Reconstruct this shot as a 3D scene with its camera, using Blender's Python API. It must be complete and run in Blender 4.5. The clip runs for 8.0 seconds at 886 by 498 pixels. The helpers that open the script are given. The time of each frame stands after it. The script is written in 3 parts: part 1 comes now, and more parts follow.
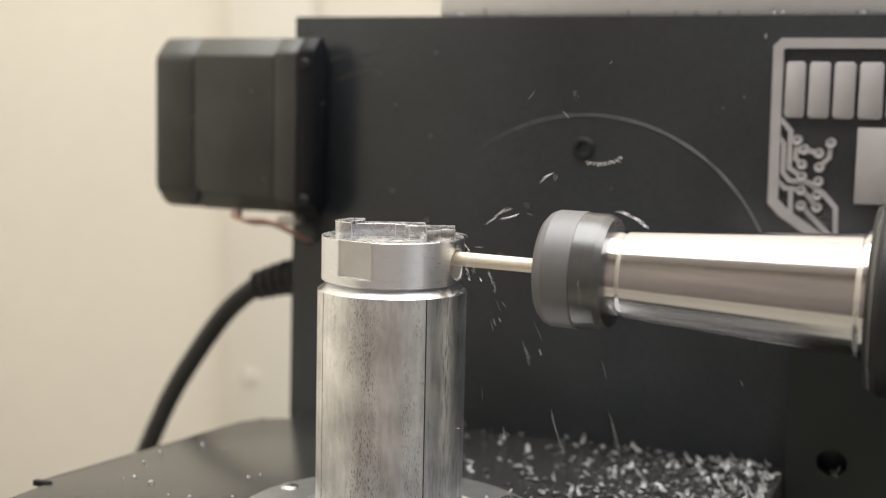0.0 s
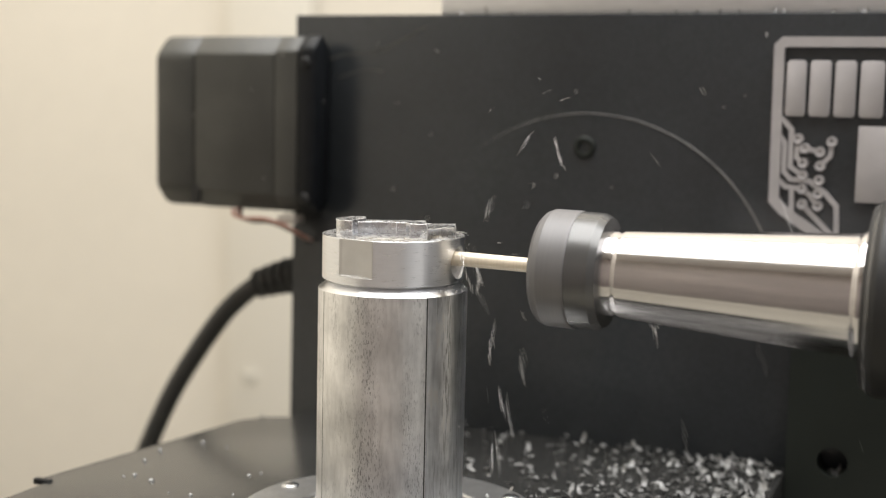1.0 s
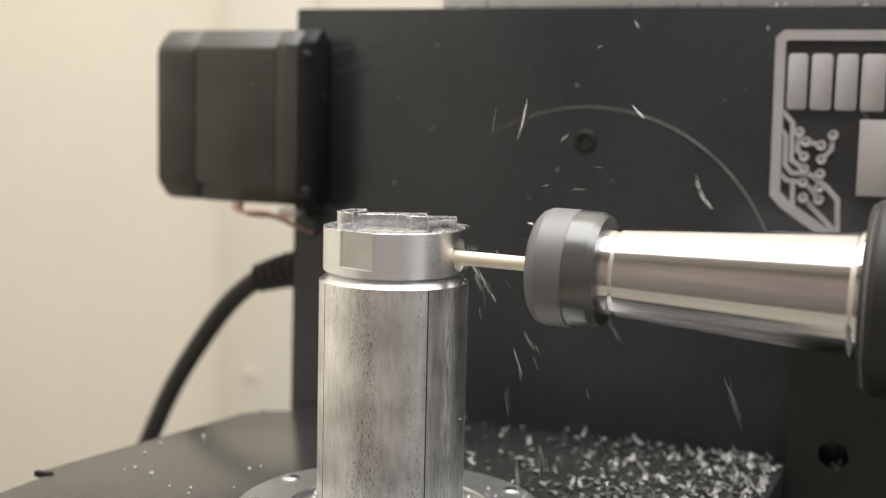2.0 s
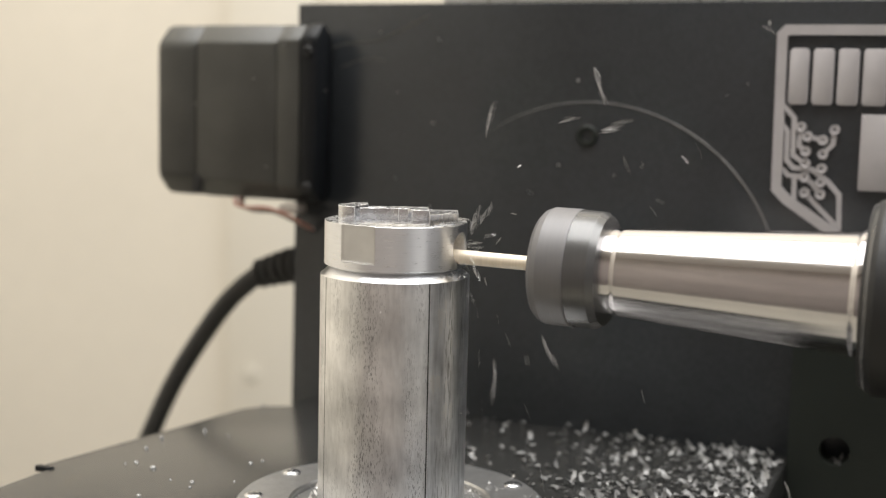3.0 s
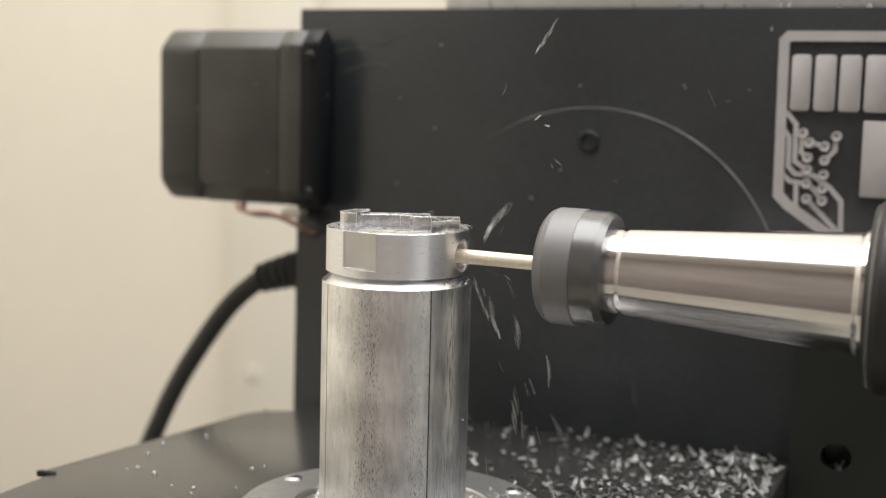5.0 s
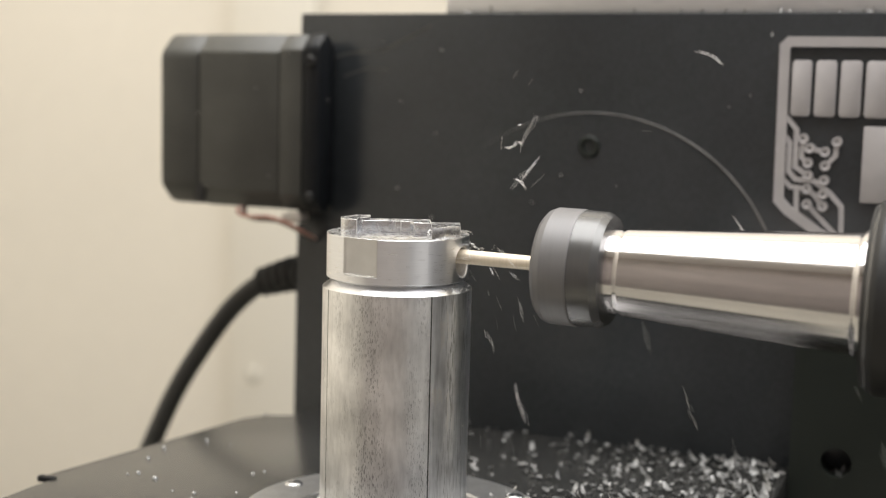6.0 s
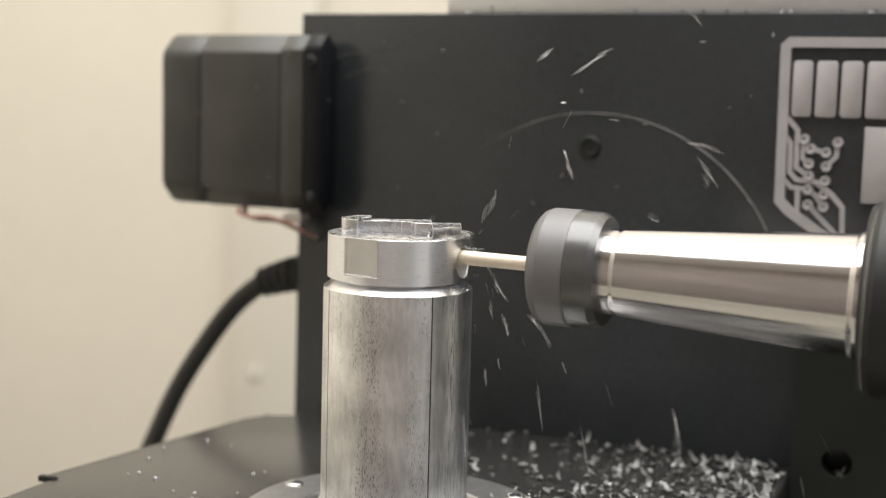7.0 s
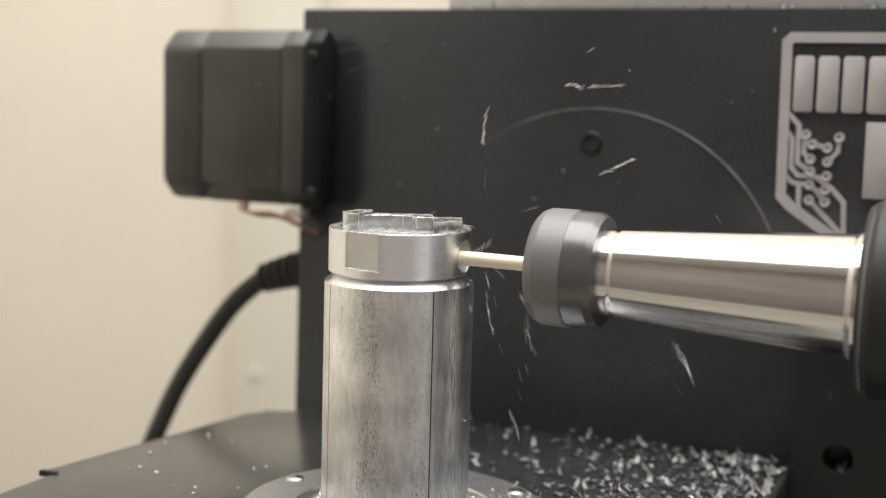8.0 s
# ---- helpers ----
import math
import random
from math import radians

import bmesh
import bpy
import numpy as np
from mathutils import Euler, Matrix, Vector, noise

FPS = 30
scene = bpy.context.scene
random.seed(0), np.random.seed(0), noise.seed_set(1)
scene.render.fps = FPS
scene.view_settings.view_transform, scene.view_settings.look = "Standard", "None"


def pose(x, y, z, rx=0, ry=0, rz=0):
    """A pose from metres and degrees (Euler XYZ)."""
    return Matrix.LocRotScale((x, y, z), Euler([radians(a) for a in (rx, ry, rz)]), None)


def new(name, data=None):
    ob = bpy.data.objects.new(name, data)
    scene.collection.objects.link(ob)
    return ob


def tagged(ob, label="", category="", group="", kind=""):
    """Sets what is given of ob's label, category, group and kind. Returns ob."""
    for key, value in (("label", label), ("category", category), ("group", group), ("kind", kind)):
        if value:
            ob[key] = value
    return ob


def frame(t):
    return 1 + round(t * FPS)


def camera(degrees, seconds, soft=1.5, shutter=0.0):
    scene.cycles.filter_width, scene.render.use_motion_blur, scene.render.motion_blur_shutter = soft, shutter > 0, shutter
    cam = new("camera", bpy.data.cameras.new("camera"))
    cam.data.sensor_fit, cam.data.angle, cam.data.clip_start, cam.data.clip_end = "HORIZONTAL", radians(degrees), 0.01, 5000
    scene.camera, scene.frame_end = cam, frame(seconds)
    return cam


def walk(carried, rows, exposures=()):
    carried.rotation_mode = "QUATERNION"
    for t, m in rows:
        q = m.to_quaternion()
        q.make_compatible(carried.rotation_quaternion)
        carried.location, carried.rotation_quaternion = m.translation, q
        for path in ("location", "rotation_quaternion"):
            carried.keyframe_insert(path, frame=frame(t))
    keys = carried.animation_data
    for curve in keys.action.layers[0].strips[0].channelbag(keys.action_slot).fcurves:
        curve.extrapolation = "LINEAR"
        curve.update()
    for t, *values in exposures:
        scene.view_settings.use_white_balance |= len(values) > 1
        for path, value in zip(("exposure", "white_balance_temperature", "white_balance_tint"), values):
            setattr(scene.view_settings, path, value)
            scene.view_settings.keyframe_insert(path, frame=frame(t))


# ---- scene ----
# A small five-axis mill bores a cross hole in a turned aluminium bar.
# x: along the spindle, y: away from the camera, z: up; the bar's axis is the z axis.
cam = camera(37.0, 8.0, soft=1.25, shutter=0.2)
cam.data.dof.use_dof = True
cam.data.dof.focus_distance = 0.272
cam.data.dof.aperture_fstop = 11.5
EYE = (0.1185, -0.2536, 0.0849)


# the hand-held camera's slow drift: seconds, yaw and pitch in hundredths of a degree
DRIFT = ((0.0, -7.3, 12.2), (0.5, -6.8, 9.8), (1.0, -6.1, 7.3), (1.5, -5.6, 2.4), (3.0, -1.5, -0.7), (3.5, 0.0, 0.0), (4.0, 2.4, 0.7), (4.5, 4.6, 1.7), (6.0, 9.0, 1.7), (6.5, 10.5, 1.5), (7.0, 12.7, 1.2), (7.5, 14.4, 1.0), (8.0, 16.9, 0.7))
walk(cam, [(t, pose(*EYE, 90 - 6.6 + 0.01 * dp, 0, 23.0 + 0.01 * dy) @ pose(0, 0, 0, 0, 0, 1.35 + 0.036 * (t - 3.5))) for t, dy, dp in DRIFT])

# ---- light ----
world = bpy.data.worlds.new("world")
scene.world = world
world.use_nodes = True
world.node_tree.nodes["Background"].inputs[0].default_value = (1.0, 0.97, 0.92, 1)
world.node_tree.nodes["Background"].inputs[1].default_value = 0.05
scene.view_settings.exposure = 0.22


def area(name, m, sx, sy, watts, colour):
    d = bpy.data.lights.new(name, "AREA")
    d.shape, d.size, d.size_y, d.energy, d.color = "RECTANGLE", sx, sy, watts, colour
    ob = new(name, d)
    ob.matrix_basis = m
    return ob


area("ceiling_lamp", pose(0.26, -0.06, 1.25), 1.8, 1.12, 37.0, (1.0, 0.99, 0.975))


# ---- materials ----
def material(name, colour, rough=0.5, metal=0.0, grain=None, spots=None, bump=None, rough_var=0.0, stretch=(1, 1, 1), coat=0.0, ior=1.5, dashes=None, blotches=None):
    """A principled material; grain and spots: (size in 1/m, amount) of two scales of colour variation; bump: (size, height)."""
    mat = bpy.data.materials.new(name)
    mat.use_nodes = True
    nt = mat.node_tree
    b = nt.nodes["Principled BSDF"]
    b.inputs["Base Color"].default_value = (*colour, 1)
    b.inputs["Roughness"].default_value = rough
    b.inputs["Metallic"].default_value = metal
    b.inputs["Coat Weight"].default_value = coat
    b.inputs["IOR"].default_value = ior
    tc = nt.nodes.new("ShaderNodeTexCoord")
    mp = nt.nodes.new("ShaderNodeMapping")
    mp.inputs["Scale"].default_value = stretch
    nt.links.new(tc.outputs["Object"], mp.inputs["Vector"])

    def noise_tex(size, detail=4.0):
        n = nt.nodes.new("ShaderNodeTexNoise")
        n.inputs["Scale"].default_value = size
        n.inputs["Detail"].default_value = detail
        nt.links.new(mp.outputs[0], n.inputs["Vector"])
        return n

    col = None
    for spec in (grain, spots):
        if not spec:
            continue
        n = noise_tex(spec[0])
        mr = nt.nodes.new("ShaderNodeMapRange")
        mr.inputs[1].default_value, mr.inputs[2].default_value = 0.3, 0.7
        mr.inputs[3].default_value, mr.inputs[4].default_value = 1 - spec[1], 1 + spec[1]
        nt.links.new(n.outputs[0], mr.inputs[0])
        mul = nt.nodes.new("ShaderNodeVectorMath")
        mul.operation = "SCALE"
        if col is None:
            mul.inputs[0].default_value = colour
        else:
            nt.links.new(col, mul.inputs[0])
        nt.links.new(mr.outputs[0], mul.inputs["Scale"])
        col = mul.outputs[0]
    # broad blotches of tone that differ at random
    if blotches:
        n = noise_tex(blotches[0], 5.0)
        nt.links.new(tc.outputs["Object"], n.inputs["Vector"])
        mr = nt.nodes.new("ShaderNodeMapRange")
        mr.inputs[1].default_value, mr.inputs[2].default_value = 0.35, 0.7
        mr.inputs[3].default_value, mr.inputs[4].default_value = 1 + 0.4 * blotches[1], 1 - blotches[1]
        nt.links.new(n.outputs[0], mr.inputs[0])
        mul = nt.nodes.new("ShaderNodeVectorMath")
        mul.operation = "SCALE"
        nt.links.new(col, mul.inputs[0])
        nt.links.new(mr.outputs[0], mul.inputs["Scale"])
        col = mul.outputs[0]
    if dashes:
        n = noise_tex(dashes[0], 2.0)
        mr = nt.nodes.new("ShaderNodeMapRange")
        mr.inputs[1].default_value, mr.inputs[2].default_value = dashes[1], dashes[1] + 0.06
        mr.inputs[3].default_value, mr.inputs[4].default_value = 1.0, 1.0 - dashes[2]
        nt.links.new(n.outputs[0], mr.inputs[0])
        patch = noise_tex(dashes[3], 6.0)  # the pits gather in patches
        pm = nt.nodes.new("ShaderNodeMapRange")
        pm.inputs[1].default_value, pm.inputs[2].default_value = 0.42, 0.62
        pm.inputs[3].default_value, pm.inputs[4].default_value = 0.0, 1.0
        nt.links.new(patch.outputs[0], pm.inputs[0])
        mx = nt.nodes.new("ShaderNodeMix")
        mx.inputs[2].default_value = 1.0
        nt.links.new(pm.outputs[0], mx.inputs[0])
        nt.links.new(mr.outputs[0], mx.inputs[3])
        mul = nt.nodes.new("ShaderNodeVectorMath")
        mul.operation = "SCALE"
        nt.links.new(col, mul.inputs[0])
        nt.links.new(mx.outputs[0], mul.inputs["Scale"])
        col = mul.outputs[0]
    if col is not None:
        nt.links.new(col, b.inputs["Base Color"])
    if rough_var and grain:
        n = noise_tex((spots or grain)[0] * 1.3)
        mr = nt.nodes.new("ShaderNodeMapRange")
        mr.inputs[1].default_value, mr.inputs[2].default_value = 0.3, 0.7
        mr.inputs[3].default_value, mr.inputs[4].default_value = max(0.02, rough - rough_var), rough + rough_var
        nt.links.new(n.outputs[0], mr.inputs[0])
        nt.links.new(mr.outputs[0], b.inputs["Roughness"])
    if bump:
        n = noise_tex(bump[0])
        bp = nt.nodes.new("ShaderNodeBump")
        bp.inputs["Strength"].default_value = 1.0
        bp.inputs["Distance"].default_value = bump[1]
        nt.links.new(n.outputs[0], bp.inputs["Height"])
        nt.links.new(bp.outputs[0], b.inputs["Normal"])
    return mat


M_STREAK = material("dried_coolant", (0.06, 0.06, 0.056), 0.45, grain=(300, 0.3))
M_ROOM = material("grey_room_paint", (0.36, 0.36, 0.38), 0.7, grain=(3, 0.05), bump=(300, 0.0003))
# Darker tone, set for what the steel and the plate reflect.
M_SOUTH = material("dim_room_paint", (0.30, 0.265, 0.25), 0.7, grain=(3, 0.05), bump=(300, 0.0003))
M_BLOCK = material("dull_black_block", (0.0175, 0.021, 0.018), 0.45, grain=(30, 0.2), ior=1.3)
M_WALL = material("cream_wall_paint", (0.735, 0.685, 0.592), 0.6, grain=(3, 0.03), spots=(60, 0.015), bump=(300, 0.0003))
M_CEIL = material("white_ceiling", (0.8, 0.78, 0.74), 0.8, grain=(4, 0.03))
M_FLOOR = material("dark_floor", (0.12, 0.11, 0.10), 0.6, grain=(10, 0.1))
M_BENCH = material("pale_bench", (0.31, 0.295, 0.25), 0.5, grain=(12, 0.12), spots=(90, 0.08), stretch=(0.15, 1, 1))
M_PLATE = material("black_anodised_plate", (0.0275, 0.0308, 0.0335), 0.24, grain=(14, 0.25), spots=(900, 0.12), rough_var=0.03, bump=(2500, 0.00002))
M_BED = material("black_gloss_bed", (0.026, 0.026, 0.025), 0.24, grain=(25, 0.12), rough_var=0.015)
M_DEEP = material("deep_black", (0.006, 0.007, 0.0085), 0.45, grain=(200, 0.2), ior=1.3)
M_RIM = material("lit_groove_edge", (0.30, 0.30, 0.30), 0.25, 0.7, grain=(150, 0.3))
M_DROP = material("coolant_droplet", (0.30, 0.30, 0.295), 0.10, 0.5, grain=(500, 0.1))
M_LAID = material("laid_chip", (0.40, 0.397, 0.39), 0.33, 0.25, grain=(900, 0.2), bump=(2500, 0.00003))
M_MOTOR = material("black_motor_paint", (0.046, 0.0455, 0.040), 0.42, grain=(60, 0.2), spots=(1200, 0.12), bump=(3000, 0.00003))
M_DARK = material("matt_black_rubber", (0.012, 0.012, 0.012), 0.55, grain=(200, 0.2), bump=(1500, 0.00003))
M_BAR = material("extruded_aluminium", (0.89, 0.89, 0.89), 0.36, 1.0, grain=(70, 0.10), spots=(1100, 0.10), rough_var=0.06, stretch=(1, 1, 0.2), bump=(1400, 0.000006), dashes=(5000, 0.56, 0.55, 210), blotches=(80, 0.28))
M_TURNED = material("turned_aluminium", (0.86, 0.87, 0.895), 0.30, 1.0, grain=(900, 0.02), spots=(2500, 0.02), rough_var=0.03, stretch=(0.1, 0.1, 3), bump=(1500, 0.000003))
M_BRIGHT = material("bright_milled_aluminium", (0.66, 0.665, 0.68), 0.26, 1.0, grain=(500, 0.06), rough_var=0.04)
M_LEDGE = material("faced_aluminium", (0.78, 0.785, 0.80), 0.28, 1.0, grain=(500, 0.08), rough_var=0.08)
# Collar's aluminium made darker: what the flat reflects is put into the colour.
M_FLAT = material("darkened_milled_flat", (0.70, 0.70, 0.70), 0.32, 1.0, grain=(300, 0.05))
M_DISC = material("blasted_aluminium", (0.50, 0.50, 0.50), 0.40, 1.0, grain=(300, 0.08), spots=(1500, 0.06), bump=(2500, 0.00001))
M_RAIL = material("satin_aluminium_rail", (0.82, 0.82, 0.83), 0.38, 0.8, grain=(80, 0.08), spots=(900, 0.05), stretch=(0.2, 1, 1))
# Lengthwise tone lines in the colour stand in for long reflections on the nose.
M_STEEL = material("ground_steel", (0.655, 0.632, 0.632), 0.18, 1.0, grain=(330, 0.14), spots=(1500, 0.04), stretch=(0.008, 1.5, 1.5))


def brushed(mat, amount, axis):
    """Turning marks round an axis spread the gloss along it."""
    nt = mat.node_tree
    tan = nt.nodes.new("ShaderNodeTangent")
    tan.direction_type = "RADIAL"
    tan.axis = axis
    b = nt.nodes["Principled BSDF"]
    b.inputs["Anisotropic"].default_value = amount
    b.inputs["Anisotropic Rotation"].default_value = 0.25
    nt.links.new(tan.outputs[0], b.inputs["Tangent"])


brushed(M_STEEL, 0.9, "X")
brushed(M_TURNED, 0.85, "Z")
M_NUT = material("satin_black_oxide", (0.175, 0.172, 0.175), 0.5, 0.4, grain=(500, 0.03), stretch=(4, 0.2, 0.2))
M_NUT2 = material("dark_black_oxide", (0.13, 0.13, 0.13), 0.27, 0.6, grain=(500, 0.03), stretch=(4, 0.2, 0.2))
M_CARBIDE = material("coated_carbide", (0.80, 0.71, 0.57), 0.45, 0.35, grain=(600, 0.06), stretch=(3, 0.2, 0.2))
M_BADGE = material("white_badge_print", (0.42, 0.40, 0.405), 0.5, grain=(150, 0.06), bump=(2000, 0.00002))
M_CABLE = material("black_cable_sheath", (0.020, 0.020, 0.019), 0.45, grain=(200, 0.2), bump=(1500, 0.00002))
M_RED = material("red_wire", (0.32, 0.15, 0.11), 0.5, grain=(300, 0.1))
M_WHITE = material("white_connector", (0.42, 0.38, 0.33), 0.5, grain=(300, 0.08))
M_CHIP = material("aluminium_chip", (0.88, 0.87, 0.86), 0.34, 0.8, grain=(1500, 0.1), bump=(2500, 0.00002))
M_FLY = material("fresh_cut_chip", (0.90, 0.895, 0.885), 0.32, 0.9, grain=(1500, 0.08), bump=(2500, 0.00003))
M_SEAMED = material("streaked_dim_aluminium", (0.86, 0.875, 0.90), 0.34, 1.0, grain=(70, 0.14), spots=(1100, 0.16), rough_var=0.06, stretch=(1, 1, 0.09), bump=(1400, 0.000008), dashes=(2600, 0.52, 0.62, 260), blotches=(130, 0.25))
M_KNOB = material("dull_knob_paint", (0.56, 0.53, 0.46), 0.9, grain=(200, 0.05))
M_STRIP = material("grey_painted_trim", (0.82, 0.78, 0.69), 0.5, grain=(5, 0.03))


# ---- mesh helpers ----
MM = 0.001


def link_mesh(name, bm, mat, smooth=35):
    me = bpy.data.meshes.new(name)
    bmesh.ops.recalc_face_normals(bm, faces=bm.faces)
    bm.to_mesh(me)
    bm.free()
    me.materials.append(mat)
    if smooth:
        me.shade_smooth()
        me.set_sharp_from_angle(angle=radians(smooth))
    return me


def thing(name, base, label, category, group="", kind=""):
    ob = new(name)
    ob.empty_display_size = 0.005
    ob.location = base
    return tagged(ob, label, category, group, kind)


def part(name, bm, mat, parent, label="", smooth=35, local=False):
    """A bmesh in world places (or local ones) as one mesh object under a thing or part."""
    top = parent
    while top.parent:
        top = top.parent
    if not local:
        bmesh.ops.translate(bm, verts=bm.verts, vec=-Vector(top.location))
    ob = new(name, link_mesh(name, bm, mat, smooth))
    ob.parent = parent
    return tagged(ob, label)


def solid(name, bm, mat, base, label, category, kind="", group="", smooth=35):
    """A top-level mesh with its origin at base."""
    bmesh.ops.translate(bm, verts=bm.verts, vec=-Vector(base))
    ob = new(name, link_mesh(name, bm, mat, smooth))
    ob.location = base
    return tagged(ob, label, category, group, kind)


def add_box(bm, x0, x1, y0, y1, z0, z1, bevel=0.0, seg=2):
    t = bmesh.new()
    bmesh.ops.create_cube(t, size=1)
    bmesh.ops.transform(t, matrix=Matrix.Translation(((x0 + x1) / 2, (y0 + y1) / 2, (z0 + z1) / 2)) @ Matrix.Diagonal((x1 - x0, y1 - y0, z1 - z0, 1)), verts=t.verts)
    if bevel:
        bmesh.ops.bevel(t, geom=t.edges[:], offset=bevel, segments=seg, affect="EDGES", profile=0.5)
    merge(bm, t)
    return bm


def merge(bm, t):
    me = bpy.data.meshes.new("tmp")
    t.to_mesh(me)
    t.free()
    bm.from_mesh(me)
    bpy.data.meshes.remove(me)


def box(*a, **k):
    return add_box(bmesh.new(), *a, **k)


def lathe(profile, seg=96, axis="Z", caps=True, m=None):
    """Turns (along, radius) pairs round the axis."""
    bm = bmesh.new()
    rings = []
    held = list(profile[:1])  # rings close to both ends of a long run keep its shading true
    for (h0, r0), (h1, r1) in zip(profile, profile[1:]):
        run = math.hypot(h1 - h0, r1 - r0)
        if run > 1 * MM:
            k = 0.12 * MM / run
            held += [(h0 + k * (h1 - h0), r0 + k * (r1 - r0)), (h1 - k * (h1 - h0), r1 - k * (r1 - r0))]
        held.append((h1, r1))
    for h, r in held:
        ring = []
        for i in range(seg):
            a = 2 * math.pi * i / seg
            p = (r * math.cos(a), r * math.sin(a), h) if axis == "Z" else (h, r * math.cos(a), r * math.sin(a))
            if axis == "Y":
                p = (r * math.cos(a), h, r * math.sin(a))
            ring.append(bm.verts.new(p))
        rings.append(ring)
    for u, v in zip(rings, rings[1:]):
        for i in range(seg):
            j = (i + 1) % seg
            bm.faces.new((u[i], u[j], v[j], v[i]))
    if caps:
        bm.faces.new(rings[0])
        bm.faces.new(rings[-1])
    if m is not None:
        bm.transform(m)
    return bm


def prism(outline, lo, hi, axis="Z", bevel=0.0):
    """Extrudes a flat outline. Z: (x, y) from z lo to hi; Y: (x, z) from y lo to hi."""
    bm = bmesh.new()
    f = bm.faces.new([bm.verts.new((u, v, lo) if axis == "Z" else (u, lo, v)) for u, v in outline])
    g = bmesh.ops.extrude_face_region(bm, geom=[f])
    vs = [e for e in g["geom"] if isinstance(e, bmesh.types.BMVert)]
    bmesh.ops.translate(bm, verts=vs, vec=(0, 0, hi - lo) if axis == "Z" else (0, hi - lo, 0))
    if bevel:
        bmesh.ops.bevel(bm, geom=bm.edges[:], offset=bevel, segments=2, affect="EDGES", profile=0.5)
    return bm


def tube(points, radius, seg=16, closed=False):
    """A round tube along points; radius: one number or one a point."""
    pts = [Vector(p) for p in points]
    rad = radius if isinstance(radius, (list, tuple)) else [radius] * len(pts)
    bm = bmesh.new()
    rings, ref = [], Vector((0, 1, 0.01))
    n = len(pts)
    for i, p in enumerate(pts):
        d = (pts[(i + 1) % n if closed else min(i + 1, n - 1)] - pts[(i - 1) % n if closed else max(i - 1, 0)]).normalized()
        u = d.cross(ref).normalized()
        v = d.cross(u).normalized()
        rings.append([bm.verts.new(p + rad[i] * (math.cos(2 * math.pi * k / seg) * u + math.sin(2 * math.pi * k / seg) * v)) for k in range(seg)])
    pairs = list(zip(rings, rings[1:])) + ([(rings[-1], rings[0])] if closed else [])
    for a, b in pairs:
        for k in range(seg):
            bm.faces.new((a[k], a[(k + 1) % seg], b[(k + 1) % seg], b[k]))
    if not closed:
        bm.faces.new(rings[0])
        bm.faces.new(rings[-1])
    return bm


def spline(points, steps=10):
    """Catmull-Rom through points."""
    P = [Vector(p) for p in points]
    P = [2 * P[0] - P[1]] + P + [2 * P[-1] - P[-2]]
    out = []
    for a, b, c, d in zip(P, P[1:], P[2:], P[3:]):
        for i in range(steps):
            t = i / steps
            out.append(0.5 * (2 * b + (c - a) * t + (2 * a - 5 * b + 4 * c - d) * t * t + (3 * b - a - 3 * c + d) * t ** 3))
    out.append(P[-2])
    return out


CARRIED = []  # what rides on the table carriage, with its base

# ---- the room ----
RX0, RX1, RY0, RY1, RZ0, RZ1 = -0.74, 1.3, -1.5, 0.60, -0.32, 1.5
FLOOR_Z = -1.08
solid("wall_north", box(RX0 - 0.1, RX1 + 0.1, RY1, RY1 + 0.1, FLOOR_Z, RZ1), M_WALL, (0, RY1, FLOOR_Z), "smooth cream painted wall behind the machine", "wall", "structure")
# Rest of the room is unseen; tones and west wall placed for the reflections.
solid("wall_south", box(RX0 - 0.1, RX1 + 0.1, RY0 - 0.1, RY0, FLOOR_Z, RZ1), M_SOUTH, (0, RY0, FLOOR_Z), "unseen grey wall closing the room", "wall", "structure")
solid("wall_west", box(RX0 - 0.1, RX0, RY0, RY1, FLOOR_Z, RZ1), M_WALL, (RX0, 0, FLOOR_Z), "unseen cream wall closing the room", "wall", "structure")
solid("wall_east", box(RX1, RX1 + 0.1, RY0, RY1, FLOOR_Z, RZ1), M_ROOM, (RX1, 0, FLOOR_Z), "unseen grey wall closing the room", "wall", "structure")
solid("floor", box(RX0 - 0.1, RX1 + 0.1, RY0 - 0.1, RY1 + 0.1, FLOOR_Z - 0.1, FLOOR_Z), M_FLOOR, (0, 0, FLOOR_Z), "unseen dark plain floor of the room", "floor", "structure")
solid("ceiling", box(RX0 - 0.1, RX1 + 0.1, RY0 - 0.1, RY1 + 0.1, RZ1, RZ1 + 0.1), M_CEIL, (0, 0, RZ1), "plain white ceiling of the room", "ceiling", "structure")
solid("trim", box(-0.4145, -0.345, RY1 - 0.012, RY1 - 0.001, RZ0, RZ1, bevel=0.003), M_STRIP, (-0.38, RY1, RZ0), "flat pale vertical trim board on the wall", "trim", "structure")
kn = lathe([(0.0, 0.0055), (-0.001, 0.0055), (-0.002, 0.004), (-0.0022, 0.001)], 24, "Y", m=Matrix.Translation((-0.392, RY1 - 0.012, -0.126)))
solid("wall_knob", kn, M_KNOB, (-0.392, RY1 - 0.012, -0.126), "small round pale knob on the trim board", "knob")


# Added out of view: gives the pale band reflected in the steel nose.
def bench():
    base = (0.15, 0.0, FLOOR_Z)
    ob = thing("workbench", base, "unseen pale bench added under the mill for reflections", "bench")
    part("worktop", box(RX0 + 0.02, RX1 - 0.02, -0.64, 0.30, RZ0 - 0.04, RZ0, bevel=0.003), M_BENCH, ob, "pale worktop, out of view")
    for x in (RX0 + 0.1, RX1 - 0.1):
        for y in (-0.57, 0.23):
            part("leg", box(x - 0.03, x + 0.03, y - 0.03, y + 0.03, FLOOR_Z, RZ0 - 0.041, bevel=0.003), M_BENCH, ob)


